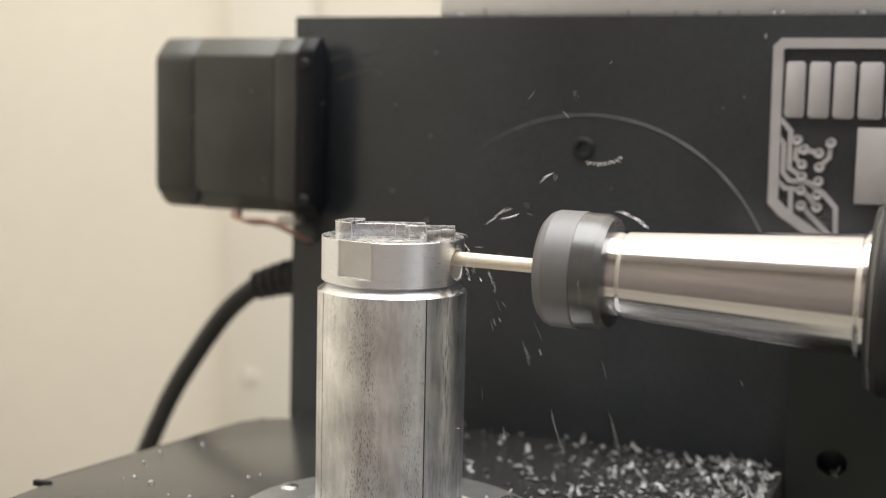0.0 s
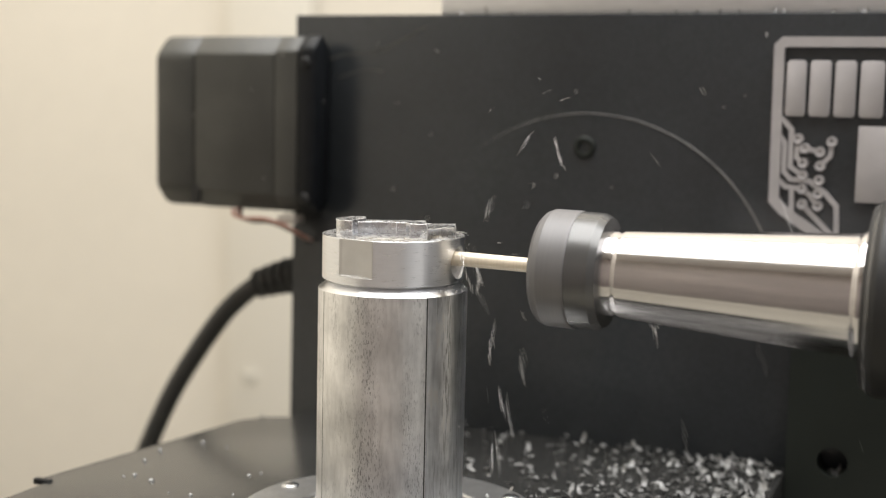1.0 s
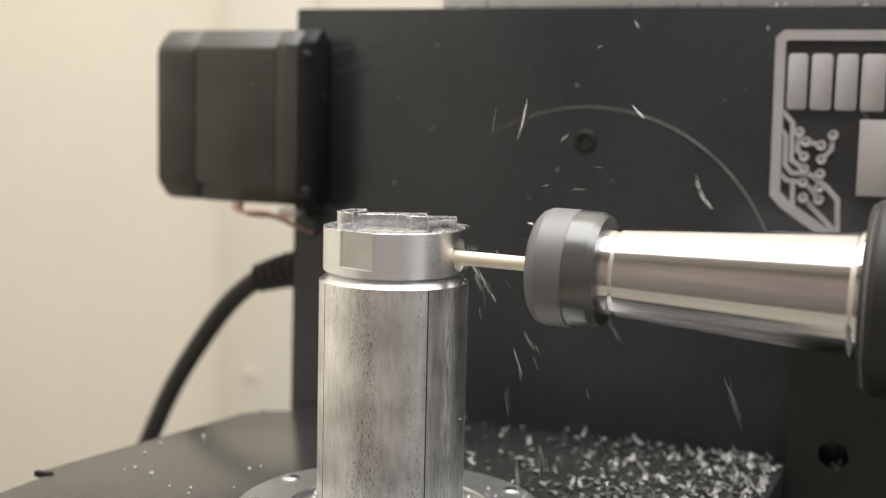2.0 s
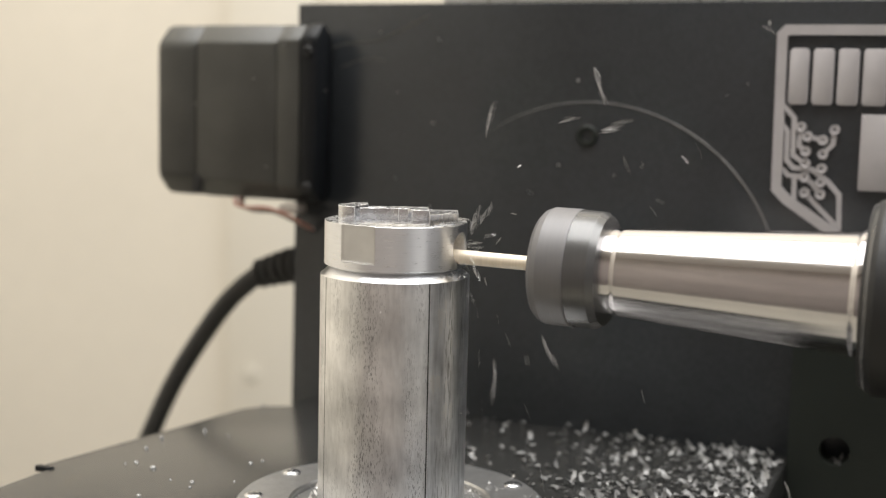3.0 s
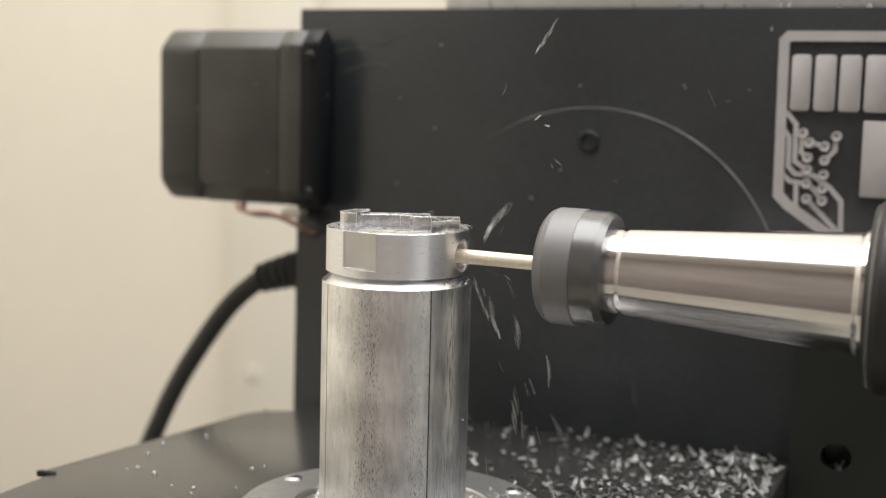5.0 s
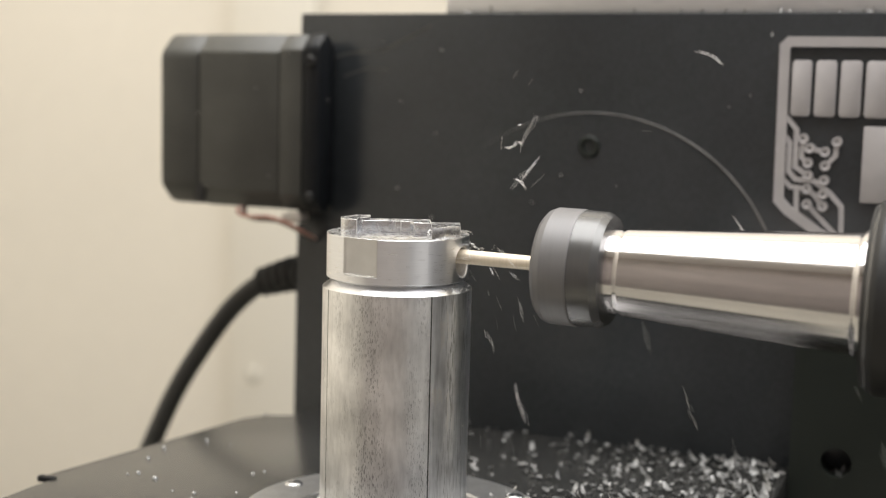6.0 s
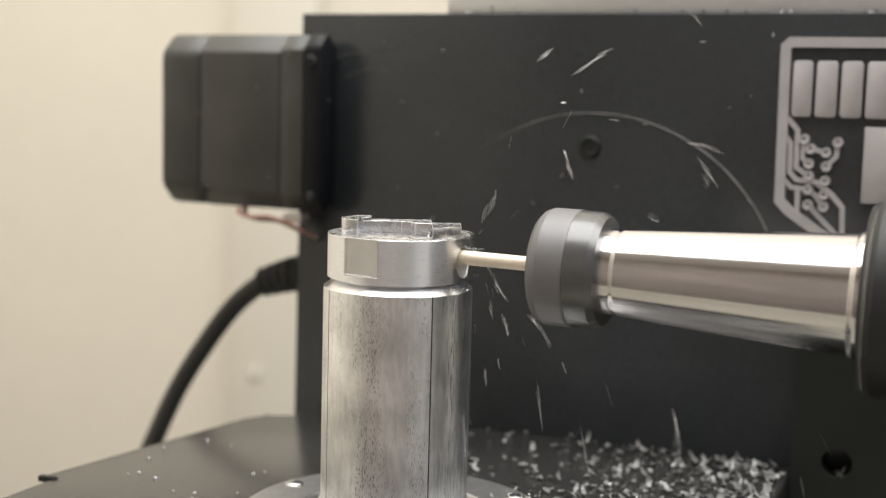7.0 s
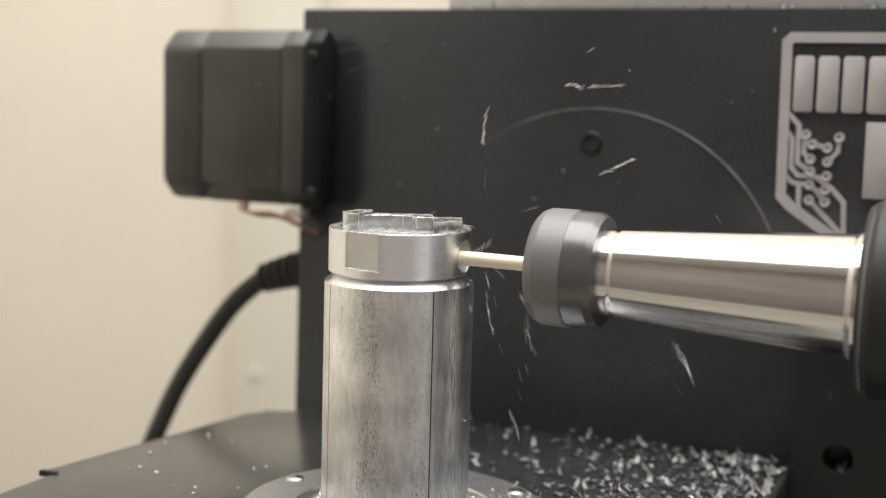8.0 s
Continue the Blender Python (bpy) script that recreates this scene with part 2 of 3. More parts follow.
bench()

# ---- the table carriage: bed, upright plate, motor ----
BED_Z = -4.2 * MM
PY = 85 * MM


def build_carriage():
    base = (0, 0.04, BED_Z)
    car = thing("machine_carriage", base, "black metal mill carriage with a glossy bed and upright plate", "machine")
    bed = prism([(-84.5 * MM, -42 * MM), (-84.3 * MM, -11 * MM), (-87.6 * MM, -8 * MM), (-86 * MM, 2 * MM), (-79.6 * MM, 40 * MM), (-76.5 * MM, 62 * MM), (-72.5 * MM, 68.5 * MM), (-66 * MM, 72 * MM), (-66 * MM, 84.8 * MM), (72.5 * MM, 84.8 * MM), (73.5 * MM, 30 * MM), (74.5 * MM, -36 * MM), (69 * MM, -42 * MM)], BED_Z - 16 * MM, BED_Z, bevel=0.5 * MM)
    part("bed", bed, M_BED, car, "glossy black bed wet with coolant")
    plate = part("upright_plate", prism([(-73.4 * MM, -45 * MM), (135 * MM, -45 * MM), (135 * MM, 110.3 * MM), (-72 * MM, 110.3 * MM)], PY, PY + 12 * MM, "Y", bevel=0.5 * MM), M_PLATE, car, "satin black upright plate with fine scratches")
    # ring groove of the rotary plate, a hair proud of the surface
    c, r = arc_circle()
    pts = [(c[0] + r * math.cos(a), PY, c[1] + r * math.sin(a)) for a in [radians(14 + 112 * i / 90) for i in range(91)]]
    # Pale tube paints in the groove's lit edge, thinning where the glint fades.
    part("groove_glint", tube(pts, [0.04 * MM + 0.34 * MM * (1 - i / 90) ** 0.8 * min(1.0, i / 10) for i in range(91)], 8), M_RIM, plate, "thin pale tube for the groove's lit edge")
    sc = lathe([(0.1 * MM, 3.0 * MM), (-0.5 * MM, 2.9 * MM), (-0.9 * MM, 2.4 * MM), (-0.7 * MM, 1.5 * MM), (1.5 * MM, 1.2 * MM)], 32, "Y", m=Matrix.Translation((15.6 * MM, PY, 75.4 * MM)))
    part("socket_screw", sc, M_BLOCK, plate, "black socket head screw")
    for pts, w in ((((-64, 97), (-56, 99.2), (-48, 99.6), (-40, 102.5), (-31, 107)), 0.7), (((-58, 92.5), (-50, 95), (-44, 94.6)), 0.5)):
        path = [(p.x, p.z) for p in spline([(u * MM, 0, v * MM) for u, v in pts], 8)]
        part("coolant_streak", strip(path, w * MM, PY - 0.03 * MM, PY + 0.1 * MM), M_STREAK, plate, "faint dried coolant streak")
    # block at the foot of the plate, with a bored hole
    blk = part("foot_block", holed_block(72.8 * MM, 134 * MM, -95 * MM, 42 * MM, 84.0 * MM, 0.5 * MM, 3.7 * MM, PY - 8 * MM, PY - 0.05 * MM), M_BLOCK, car, "deep black block at the foot of the plate")
    # Black block paints in the shaded side of the bed's step.
    part("edge_step_shade", box(-87.9 * MM, -83.4 * MM, -10.6 * MM, -9.0 * MM, BED_Z - 1.0 * MM, BED_Z + 0.35 * MM, bevel=0.08 * MM), M_DEEP, car, "black block for the shaded side of the bed's step")
    # rail along the plate's top
    rail = box(-29 * MM, 135 * MM, PY + 5 * MM, PY + 30 * MM, 110.35 * MM, 124 * MM, bevel=0.8 * MM)
    part("top_rail", rail, M_RAIL, car, "grey aluminium rail with bright machined edge")
    badge(plate)
    motor(car)
    CARRIED.append((car, base))


def holed_block(x0, x1, z0, z1, cx, cz, r, y0, y1):
    """A block between y0 and y1 with a round hole bored through."""
    bm = bmesh.new()
    angles = sorted([2 * math.pi * i / 40 for i in range(40)] + [math.atan2(z - cz, x - cx) % (2 * math.pi) for x in (x0, x1) for z in (z0, z1)])
    loops = [[], [], [], []]
    for a in angles:
        c, d = math.cos(a), math.sin(a)
        k = min(((x1 if c > 0 else x0) - cx) / c if abs(c) > 1e-9 else 9, ((z1 if d > 0 else z0) - cz) / d if abs(d) > 1e-9 else 9)
        for loop, y, s in zip(loops, (y1, y0, y0, y1), (k, k, r, r)):
            loop.append(bm.verts.new((cx + s * c, y, cz + s * d)))
    n = len(angles)
    for a, b in zip(loops, loops[1:] + loops[:1]):
        for i in range(n):
            bm.faces.new((a[i], a[(i + 1) % n], b[(i + 1) % n], b[i]))
    return bm


def arc_circle():
    """Circle through three places on the plate (x, z)."""
    a, b, c = (Vector((16.9, 84.3)) * MM, Vector((63.2, 54.9)) * MM, Vector((-14.9, 73.6)) * MM)
    d = 2 * (a.x * (b.y - c.y) + b.x * (c.y - a.y) + c.x * (a.y - b.y))
    ux = (a.length_squared * (b.y - c.y) + b.length_squared * (c.y - a.y) + c.length_squared * (a.y - b.y)) / d
    uy = (a.length_squared * (c.x - b.x) + b.length_squared * (a.x - c.x) + c.length_squared * (b.x - a.x)) / d
    return (ux, uy), (Vector((ux, uy)) - a).length


def strip(points, width, y0, y1):
    """A flat mitred band of the given width along (x, z) points."""
    P = [Vector(p) for p in points]
    left, right = [], []
    for k, p in enumerate(P):
        d0 = (p - P[k - 1]).normalized() if k else (P[1] - p).normalized()
        d1 = (P[k + 1] - p).normalized() if k < len(P) - 1 else d0
        n = Vector((-(d0 + d1).y, (d0 + d1).x)).normalized()
        n *= width / 2 / max(0.5, n.dot(Vector((-d0.y, d0.x))))
        left.append(tuple(p + n))
        right.append(tuple(p - n))
    bm = bmesh.new()
    a = [[bm.verts.new((u, y, v)) for u, v in side] for side in (left, right) for y in (y0, y1)]
    for k in range(len(P) - 1):
        for u, v in ((0, 1), (1, 3), (3, 2), (2, 0)):
            bm.faces.new((a[u][k], a[u][k + 1], a[v][k + 1], a[v][k]))
    for k in (0, -1):
        bm.faces.new((a[0][k], a[1][k], a[3][k], a[2][k]))
    return bm


def badge(plate):
    """Raised pale badge: a frame, lettering as plain bars, and a tree of traces."""
    y0, y1 = PY - 1.3 * MM, PY + 0.2 * MM
    sx = lambda pts: [(x * MM, z * MM) for x, z in pts]
    frame_pts = sx([(130, 103.2), (66.4, 103.2), (65.2, 102), (65.6, 63.9), (68.0, 61.4), (80.4, 53.2), (93, 45)])
    part("badge_frame", strip(frame_pts, 2.5 * MM, y0, y1), M_BADGE, plate, "raised pale grey badge outline")
    x = 67.3
    for w in (4.7, 5.0, 5.0, 5.6, 5.2, 5.2):
        bar = prism(sx([(x + 0.5, 84.9), (x + w - 0.5, 84.9), (x + w, 85.6), (x + w, 98.0), (x + w - 0.6, 98.7), (x + 0.6, 98.7), (x, 98.0), (x, 85.6)]), y0, y1, "Y", bevel=0.2 * MM)
        part("lettering_bar", bar, M_BADGE, plate)
        x += w + 0.95
    x = 85.1
    for w in (8.5, 8.5):
        part("lettering_bar", prism(sx([(x, 64.3), (x + w, 64.3), (x + w, 82.9), (x, 82.9)]), y0, y1, "Y", bevel=0.2 * MM), M_BADGE, plate)
        x += w + 1.5
    nodes = [(70.8, 79.4), (72.5, 77.1), (76.2, 76.3), (78.9, 78.9), (72.2, 73.4), (76.4, 72.9), (72.3, 70.4), (76.3, 69.3), (72.3, 67.0), (76.2, 65.9), (72.5, 63.2), (76.3, 62.9)]
    for u, v in nodes:
        ring = lathe([(y0 + 0.1 * MM, 0.35 * MM), (y0, 0.5 * MM), (y0, 1.25 * MM), (y1, 1.3 * MM)], 20, "Y", caps=False, m=Matrix.Translation((u * MM, 0, v * MM)))
        part("trace_node", ring, M_BADGE, plate)
    traces = [[(66.5, 84.6), (69.1, 81.6), (69.2, 72.4), (72.3, 70.4)], [(66.3, 80.0), (67.6, 78.3), (67.7, 71.2), (69.4, 69.3), (74.0, 69.0), (77.8, 66.3), (80.8, 63.0), (81.2, 54.4)],
              [(70.8, 79.4), (70.6, 74.8), (72.2, 73.4)], [(72.5, 77.1), (76.2, 76.3)], [(78.9, 78.9), (78.7, 75.4), (76.4, 72.9)],
              [(66.0, 69.6), (68.2, 67.4), (72.3, 67.0), (74.2, 65.6), (76.3, 62.9)], [(69.8, 67.2), (70.0, 60.8)], [(72.5, 63.2), (80.8, 54.9)]]
    for k, tr in enumerate(traces):
        part("trace", strip(sx(tr), 1.2 * MM, y0 + (0.25 + 0.03 * k) * MM, y1), M_BADGE, plate)


def motor(car):
    """Stepper motor, its axis along x: end caps, stack, dark mounting flange."""
    y0, z0, z1 = 75 * MM, 54.0 * MM, 104.0 * MM
    h = (z1 - z0) / 2

    def stack(y1, ch, xa, xb, bev, grow=0.0):
        a, b = z0 - grow, z1 + grow
        o = [(y0 + ch, a), (y1 - ch, a), (y1, a + ch), (y1, b - ch), (y1 - ch, b), (y0 + ch, b), (y0, b - ch), (y0, a + ch)]
        bm = prism(o, 0, xb - xa, bevel=bev)
        bm.transform(Matrix(((0, 0, 1, xa), (1, 0, 0, 0), (0, 1, 0, 0), (0, 0, 0, 1))))
        return bm

    yb = y0 + 2 * h
    mo = part("motor", stack(yb, 5.2 * MM, -100.0 * MM, -73.4 * MM, 0.5 * MM), M_MOTOR, car, "black stepper motor stack with chamfered corners")
    part("rear_cap", stack(yb, 5.6 * MM, -114.0 * MM, -100.1 * MM, 2.0 * MM), M_MOTOR, mo, "black cast rear cap")
    part("front_cap", stack(PY - 0.1 * MM, 4.4 * MM, -73.3 * MM, -66.0 * MM, 0.6 * MM), M_MOTOR, mo, "black cast front cap")
    part("mounting_flange", stack(PY - 0.1 * MM, 4.0 * MM, -65.9 * MM, -60.4 * MM, 1.2 * MM, 0.4 * MM), M_DEEP, mo, "deep black mounting flange")
    for z in (96.6, 58.4):
        bm = lathe([(0.2 * MM, 1.5 * MM), (-0.5 * MM, 1.5 * MM), (-0.8 * MM, 1.1 * MM), (-0.8 * MM, 0.7 * MM), (-0.1 * MM, 0.6 * MM)], 24, "Y", m=Matrix.Translation((-63.2 * MM, y0, z * MM)))
        part("flange_screw", bm, M_DARK, mo, "dark steel screw")
    # A black disc stands in for the shade of a corner recess.
    bm = lathe([(0.5 * MM, 2.0 * MM), (-0.5 * MM, 2.0 * MM), (-0.55 * MM, 1.0 * MM)], 20, "Y", m=Matrix.Translation((-99.8 * MM, y0 + 0.4 * MM, 58.0 * MM)) @ Matrix.Diagonal((0.8, 1, 1.5, 1)))
    part("recess_shade", bm, M_DARK, mo)
    part("connector", box(-73.0 * MM, -66.8 * MM, 76 * MM, 82 * MM, 50.6 * MM, 53.2 * MM, bevel=0.8 * MM), M_WHITE, mo, "white wire connector")
    for k, (m, dy) in enumerate(((M_RED, 0.0), (M_WHITE, 1.5), (M_RED, 3.0), (M_DARK, 4.2))):
        pts = spline([(-86.5 * MM, (75 + dy) * MM, 54.3 * MM), (-85.8 * MM, (74 + dy) * MM, (52.6 - 0.3 * k) * MM), (-82 * MM, (74 + dy) * MM, (51.8 - 0.4 * k) * MM), (-76 * MM, (74.5 + dy) * MM, (52.0 - 0.5 * k) * MM), (-70 * MM, (76 + dy) * MM, (50.2 - 0.7 * k) * MM), (-66.5 * MM, (80 + dy) * MM, (47.3 - 0.7 * k) * MM), (-67 * MM, (92 + dy) * MM, 43.5 * MM)], 6)
        part("wire", tube(pts, 0.45 * MM, 8), m, mo)


build_carriage()


def mill_stand():
    """Unseen slab, column and spindle post, added to carry the carriage and the spindle."""
    base = (0.05, 0.1, RZ0)
    ob = thing("mill_stand", base, "unseen stand with columns added under the small mill", "stand")
    part("slab", box(-0.12, 0.26, -0.05, 0.20, RZ0, RZ0 + 0.04, bevel=0.004), M_BLOCK, ob)
    part("column", box(-0.05, 0.13, PY + 12.3 * MM, 0.17, RZ0 + 0.04, 0.085, bevel=0.003), M_BLOCK, ob)
    # Out of view; its grey is set for what the bar's right side reflects.
    part("spindle_post", box(0.145, 0.23, -0.045, 0.05, RZ0 + 0.04, 0.09, bevel=0.004), M_NUT, ob, "unseen grey post added under the spindle housing")


mill_stand()


def power_cable():
    base = (-81 * MM, 100 * MM, 32 * MM)
    ob = thing("power_cable", base, "thick black cable with a ribbed strain relief, curving down", "cable")
    pts = spline([(p[0] * MM, 100 * MM, p[1] * MM) for p in ((-80, 32.5), (-88, 30.7), (-95, 27.5), (-105.2, 18.6), (-116, 4.6), (-125.2, -9.5), (-134.5, -28), (-142, -45), (-148, -70))], 8)
    part("sheath", tube(pts, 3.1 * MM, 18), M_CABLE, ob)
    P = spline([(-70 * MM, 100 * MM, 33.8 * MM), (-81 * MM, 100 * MM, 32.4 * MM), (-93 * MM, 100 * MM, 28.8 * MM)], 22)
    rad = [(6.4 - 2.2 * i / (len(P) - 1) + (0.35 if i % 6 < 3 else -0.25)) * MM for i in range(len(P))]
    part("strain_relief", tube(P, rad, 24), M_DARK, ob, "ribbed black strain relief")
    CARRIED.append((ob, base))


power_cable()


def table_disc():
    base = (0, 0, BED_Z)
    ob = thing("rotary_table", base, "round grey aluminium rotary table ring on the black bed", "table")
    z1 = -2.4 * MM
    ring = lathe([(BED_Z, 33.6 * MM), (z1 - 0.5 * MM, 33.6 * MM), (z1, 33.1 * MM), (z1, 22.2 * MM), (z1 - 0.4 * MM, 21.8 * MM), (BED_Z + 0.2 * MM, 21.8 * MM)], 128, caps=False)
    part("ring", ring, M_DISC, ob, "satin aluminium ring")
    part("recess_floor", lathe([(BED_Z + 0.1 * MM, 21.8 * MM), (BED_Z + 0.4 * MM, 21.7 * MM), (BED_Z + 0.4 * MM, 16.2 * MM)], 96, caps=False), M_DISC, ob, "grey recess round the bar")
    # Low bright blobs; angles 105, 260 and 318 only complete the circle.
    for a in (48, 105, 165, 202, 260, 318):
        x, y = 30 * MM * math.cos(radians(a)), 30 * MM * math.sin(radians(a))
        s = lathe([(z1 - 0.1 * MM, 2.2 * MM), (z1 + 0.25 * MM, 2.1 * MM), (z1 + 0.6 * MM, 1.5 * MM), (z1 + 0.75 * MM, 0.5 * MM)], 24, m=Matrix.Translation((x, y, 0)))
        part("ring_blob", s, M_BRIGHT, ob, "bright low round blob on the ring")
    CARRIED.append((ob, base))


table_disc()

# ---- the workpiece ----
R_BAR, R_COL = 15.875 * MM, 15.1 * MM
HOLE_Z, HOLE_R = 53.5 * MM, 3.1 * MM
VIEW = -65.0  # bearing of the side that is seen most


def workpiece():
    base = (0, 0, BED_Z + 0.5 * MM)
    ob = thing("workpiece", base, "turned aluminium bar with a milled crown and bored collar", "workpiece")
    bar = lathe([(BED_Z + 0.5 * MM, R_BAR), (47.15 * MM, R_BAR)], 144)
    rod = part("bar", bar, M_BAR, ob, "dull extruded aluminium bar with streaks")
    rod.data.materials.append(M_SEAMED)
    # Past the seam: more streaks, and the darker, bluer reflection put into the colour.
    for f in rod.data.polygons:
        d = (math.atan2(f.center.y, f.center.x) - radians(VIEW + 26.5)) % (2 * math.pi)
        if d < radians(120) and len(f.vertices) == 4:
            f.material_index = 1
    part("chamfer", lathe([(47.15 * MM, R_BAR), (47.3 * MM, R_BAR - 0.08 * MM), (48.7 * MM, R_BAR - 1.9 * MM), (48.75 * MM, R_BAR - 2.6 * MM)], 144, caps=False), M_TURNED, ob, "bright turned chamfer")
    for a, w in ((VIEW - 64, 0.14), (VIEW + 26.5, 0.26)):
        p = [(R_BAR + 0.015 * MM) * math.cos(radians(a)), (R_BAR + 0.015 * MM) * math.sin(radians(a))]
        s = box(-0.02 * MM, 0.02 * MM, -w / 2 * MM, w / 2 * MM, BED_Z + 1 * MM, 47.1 * MM)
        s.transform(Matrix.Translation((p[0], p[1], 0)) @ Matrix.Rotation(radians(a), 4, "Z"))
        part("extrusion_line", s, M_DARK, ob, "dark extrusion line")
    part("neck", lathe([(48.6 * MM, 13.6 * MM), (48.8 * MM, 13.3 * MM), (49.1 * MM, 13.3 * MM), (49.4 * MM, 13.6 * MM)], 120), M_TURNED, ob, "turned neck")
    col = part("collar", collar_mesh(), M_TURNED, ob, "finely turned collar with a cross hole and a milled flat")
    col.data.materials.append(M_FLAT)
    col.data.materials.append(M_CHIP)
    for f in col.data.polygons:
        d = (math.atan2(f.center.y, f.center.x) - radians(VIEW - 31.5) + math.pi) % (2 * math.pi) - math.pi
        z = f.center.z + base[2]
        if abs(d) < radians(15.5) and z > 51.1 * MM:
            f.material_index = 1
        if math.hypot(f.center.y, z - HOLE_Z) < HOLE_R + 0.3 * MM and f.center.x > 0:
            f.material_index = 2
    marks = random.Random(17)
    steps = [(58.53 * MM, R_COL - 0.1 * MM)]
    while steps[-1][1] > 5 * MM:  # the fine ridges that the cutter leaves
        steps.append(((58.53 if len(steps) % 2 == 0 else 58.53 + marks.uniform(0.01, 0.05)) * MM, steps[-1][1] - marks.uniform(0.16, 0.34) * MM))
    top = lathe(steps + [(58.53 * MM, 0.3 * MM)], 120, caps=False)
    part("collar_top", top, M_LEDGE, ob, "bright faced ledge with ring marks", smooth=0)
    burr = [((R_COL + 0.75 * MM * max(0, math.sin(a * 2.5))) * math.cos(radians(VIEW + 40 + 60 * a)), (R_COL + 0.75 * MM * max(0, math.sin(a * 2.5))) * math.sin(radians(VIEW + 40 + 60 * a)), (58.65 + 0.25 * math.sin(a * 2.2)) * MM) for a in [i / 30 for i in range(46)]]
    part("burr", tube(burr, 0.10 * MM, 6), M_BRIGHT, ob, "thin bright burr at the rim")
    # crown: an outline with a hollow in the side that is seen
    def turned_out(pts):
        a = radians(VIEW)
        u, v = Vector((-math.sin(a), math.cos(a))), Vector((math.cos(a), math.sin(a)))
        return [tuple((u * p + v * q) * MM) for p, q in pts]
    crown = turned_out([(6.75, 3.6), (6.75, -4.0), (3.0, -3.8), (-3.0, -4.0), (-6.1, -3.6), (-8.6, -2.4), (-8.65, 1.2), (-4.9, 0.2), (-1.0, -0.2), (0.5, 0.4), (2.5, 0.9), (3.2, 1.8), (3.35, 3.4)])
    part("crown", prism(crown, 58.5 * MM, 61.1 * MM, bevel=0.06 * MM), M_BRIGHT, ob, "bright milled crown with a hollow side")
    lug = turned_out([(-12.15, -0.5), (-12.1, 3.0), (-11.2, 4.4), (-8.75, 5.6), (-8.6, 2.3), (-6.0, -1.4), (-6.2, -4.4), (-9.0, -4.6)])
    part("lug", prism(lug, 58.5 * MM, 61.72 * MM, bevel=0.06 * MM), M_BRIGHT, ob, "taller bright lug of the crown")
    pad = turned_out([(6.8, 13.2), (12.75, 7.7), (12.9, 1.0), (6.8, 1.0)])
    part("pad", prism(pad, 58.5 * MM, 61.0 * MM, bevel=0.06 * MM), M_BRIGHT, ob, "bright squared pad of the crown")
    rnd = random.Random(3)
    # Bright tube puts the glint of the flat's lower step into the shape.
    fl = [radians(VIEW - 31.5 + d) for d in range(-15, 14)]
    pts = [((R_COL - 0.05 * MM) * math.cos(a), (R_COL - 0.05 * MM) * math.sin(a), (50.98 + rnd.uniform(-0.02, 0.02)) * MM) for a in fl]
    part("burr_glint", tube(pts, [0.06 * MM * (1 - i / 40) for i in range(len(pts))], 5), M_CHIP, ob, "fine bright tube for the glint under the flat")
    # Bright tubes put in the glints on the crown's upright edges.
    for (u, v), z in zip(turned_out([(3.35, 3.45), (6.8, 13.25), (12.8, 7.75), (-8.7, 5.65), (3.2, 1.85), (0.5, 0.45)]), (61.1, 61.0, 61.0, 61.72, 61.1, 61.1)):
        part("burr_glint", tube([(u, v, 58.6 * MM), (u, v, 59.9 * MM), (u, v, z * MM)], [0.07 * MM, 0.045 * MM, 0.07 * MM], 5), M_CHIP, ob, "fine bright tube for the glint on an upright edge")
    for outline, z in ((crown, 61.12), (lug, 61.74), (pad, 61.02)):
        pts = [Vector((*p, z * MM)) for p in outline]
        pts = [a.lerp(b, k / 5) + Vector((0, 0, rnd.uniform(-0.03, 0.06) * MM)) for a, b in zip(pts, pts[1:] + pts[:1]) for k in range(5)]
        part("burr_glint", tube(pts, [rnd.uniform(0.02, 0.09) * MM for _ in pts], 5, closed=True), M_CHIP, ob, "ragged bright edge burr")
    pts = [((R_COL - 0.08 * MM) * math.cos(i * math.pi / 90), (R_COL - 0.08 * MM) * math.sin(i * math.pi / 90), (58.55 + rnd.uniform(-0.02, 0.05)) * MM) for i in range(180)]
    part("burr_glint", tube(pts, [rnd.uniform(0.02, 0.08) * MM for _ in pts], 5, closed=True), M_CHIP, ob, "ragged bright edge burr")
    CARRIED.append((ob, base))


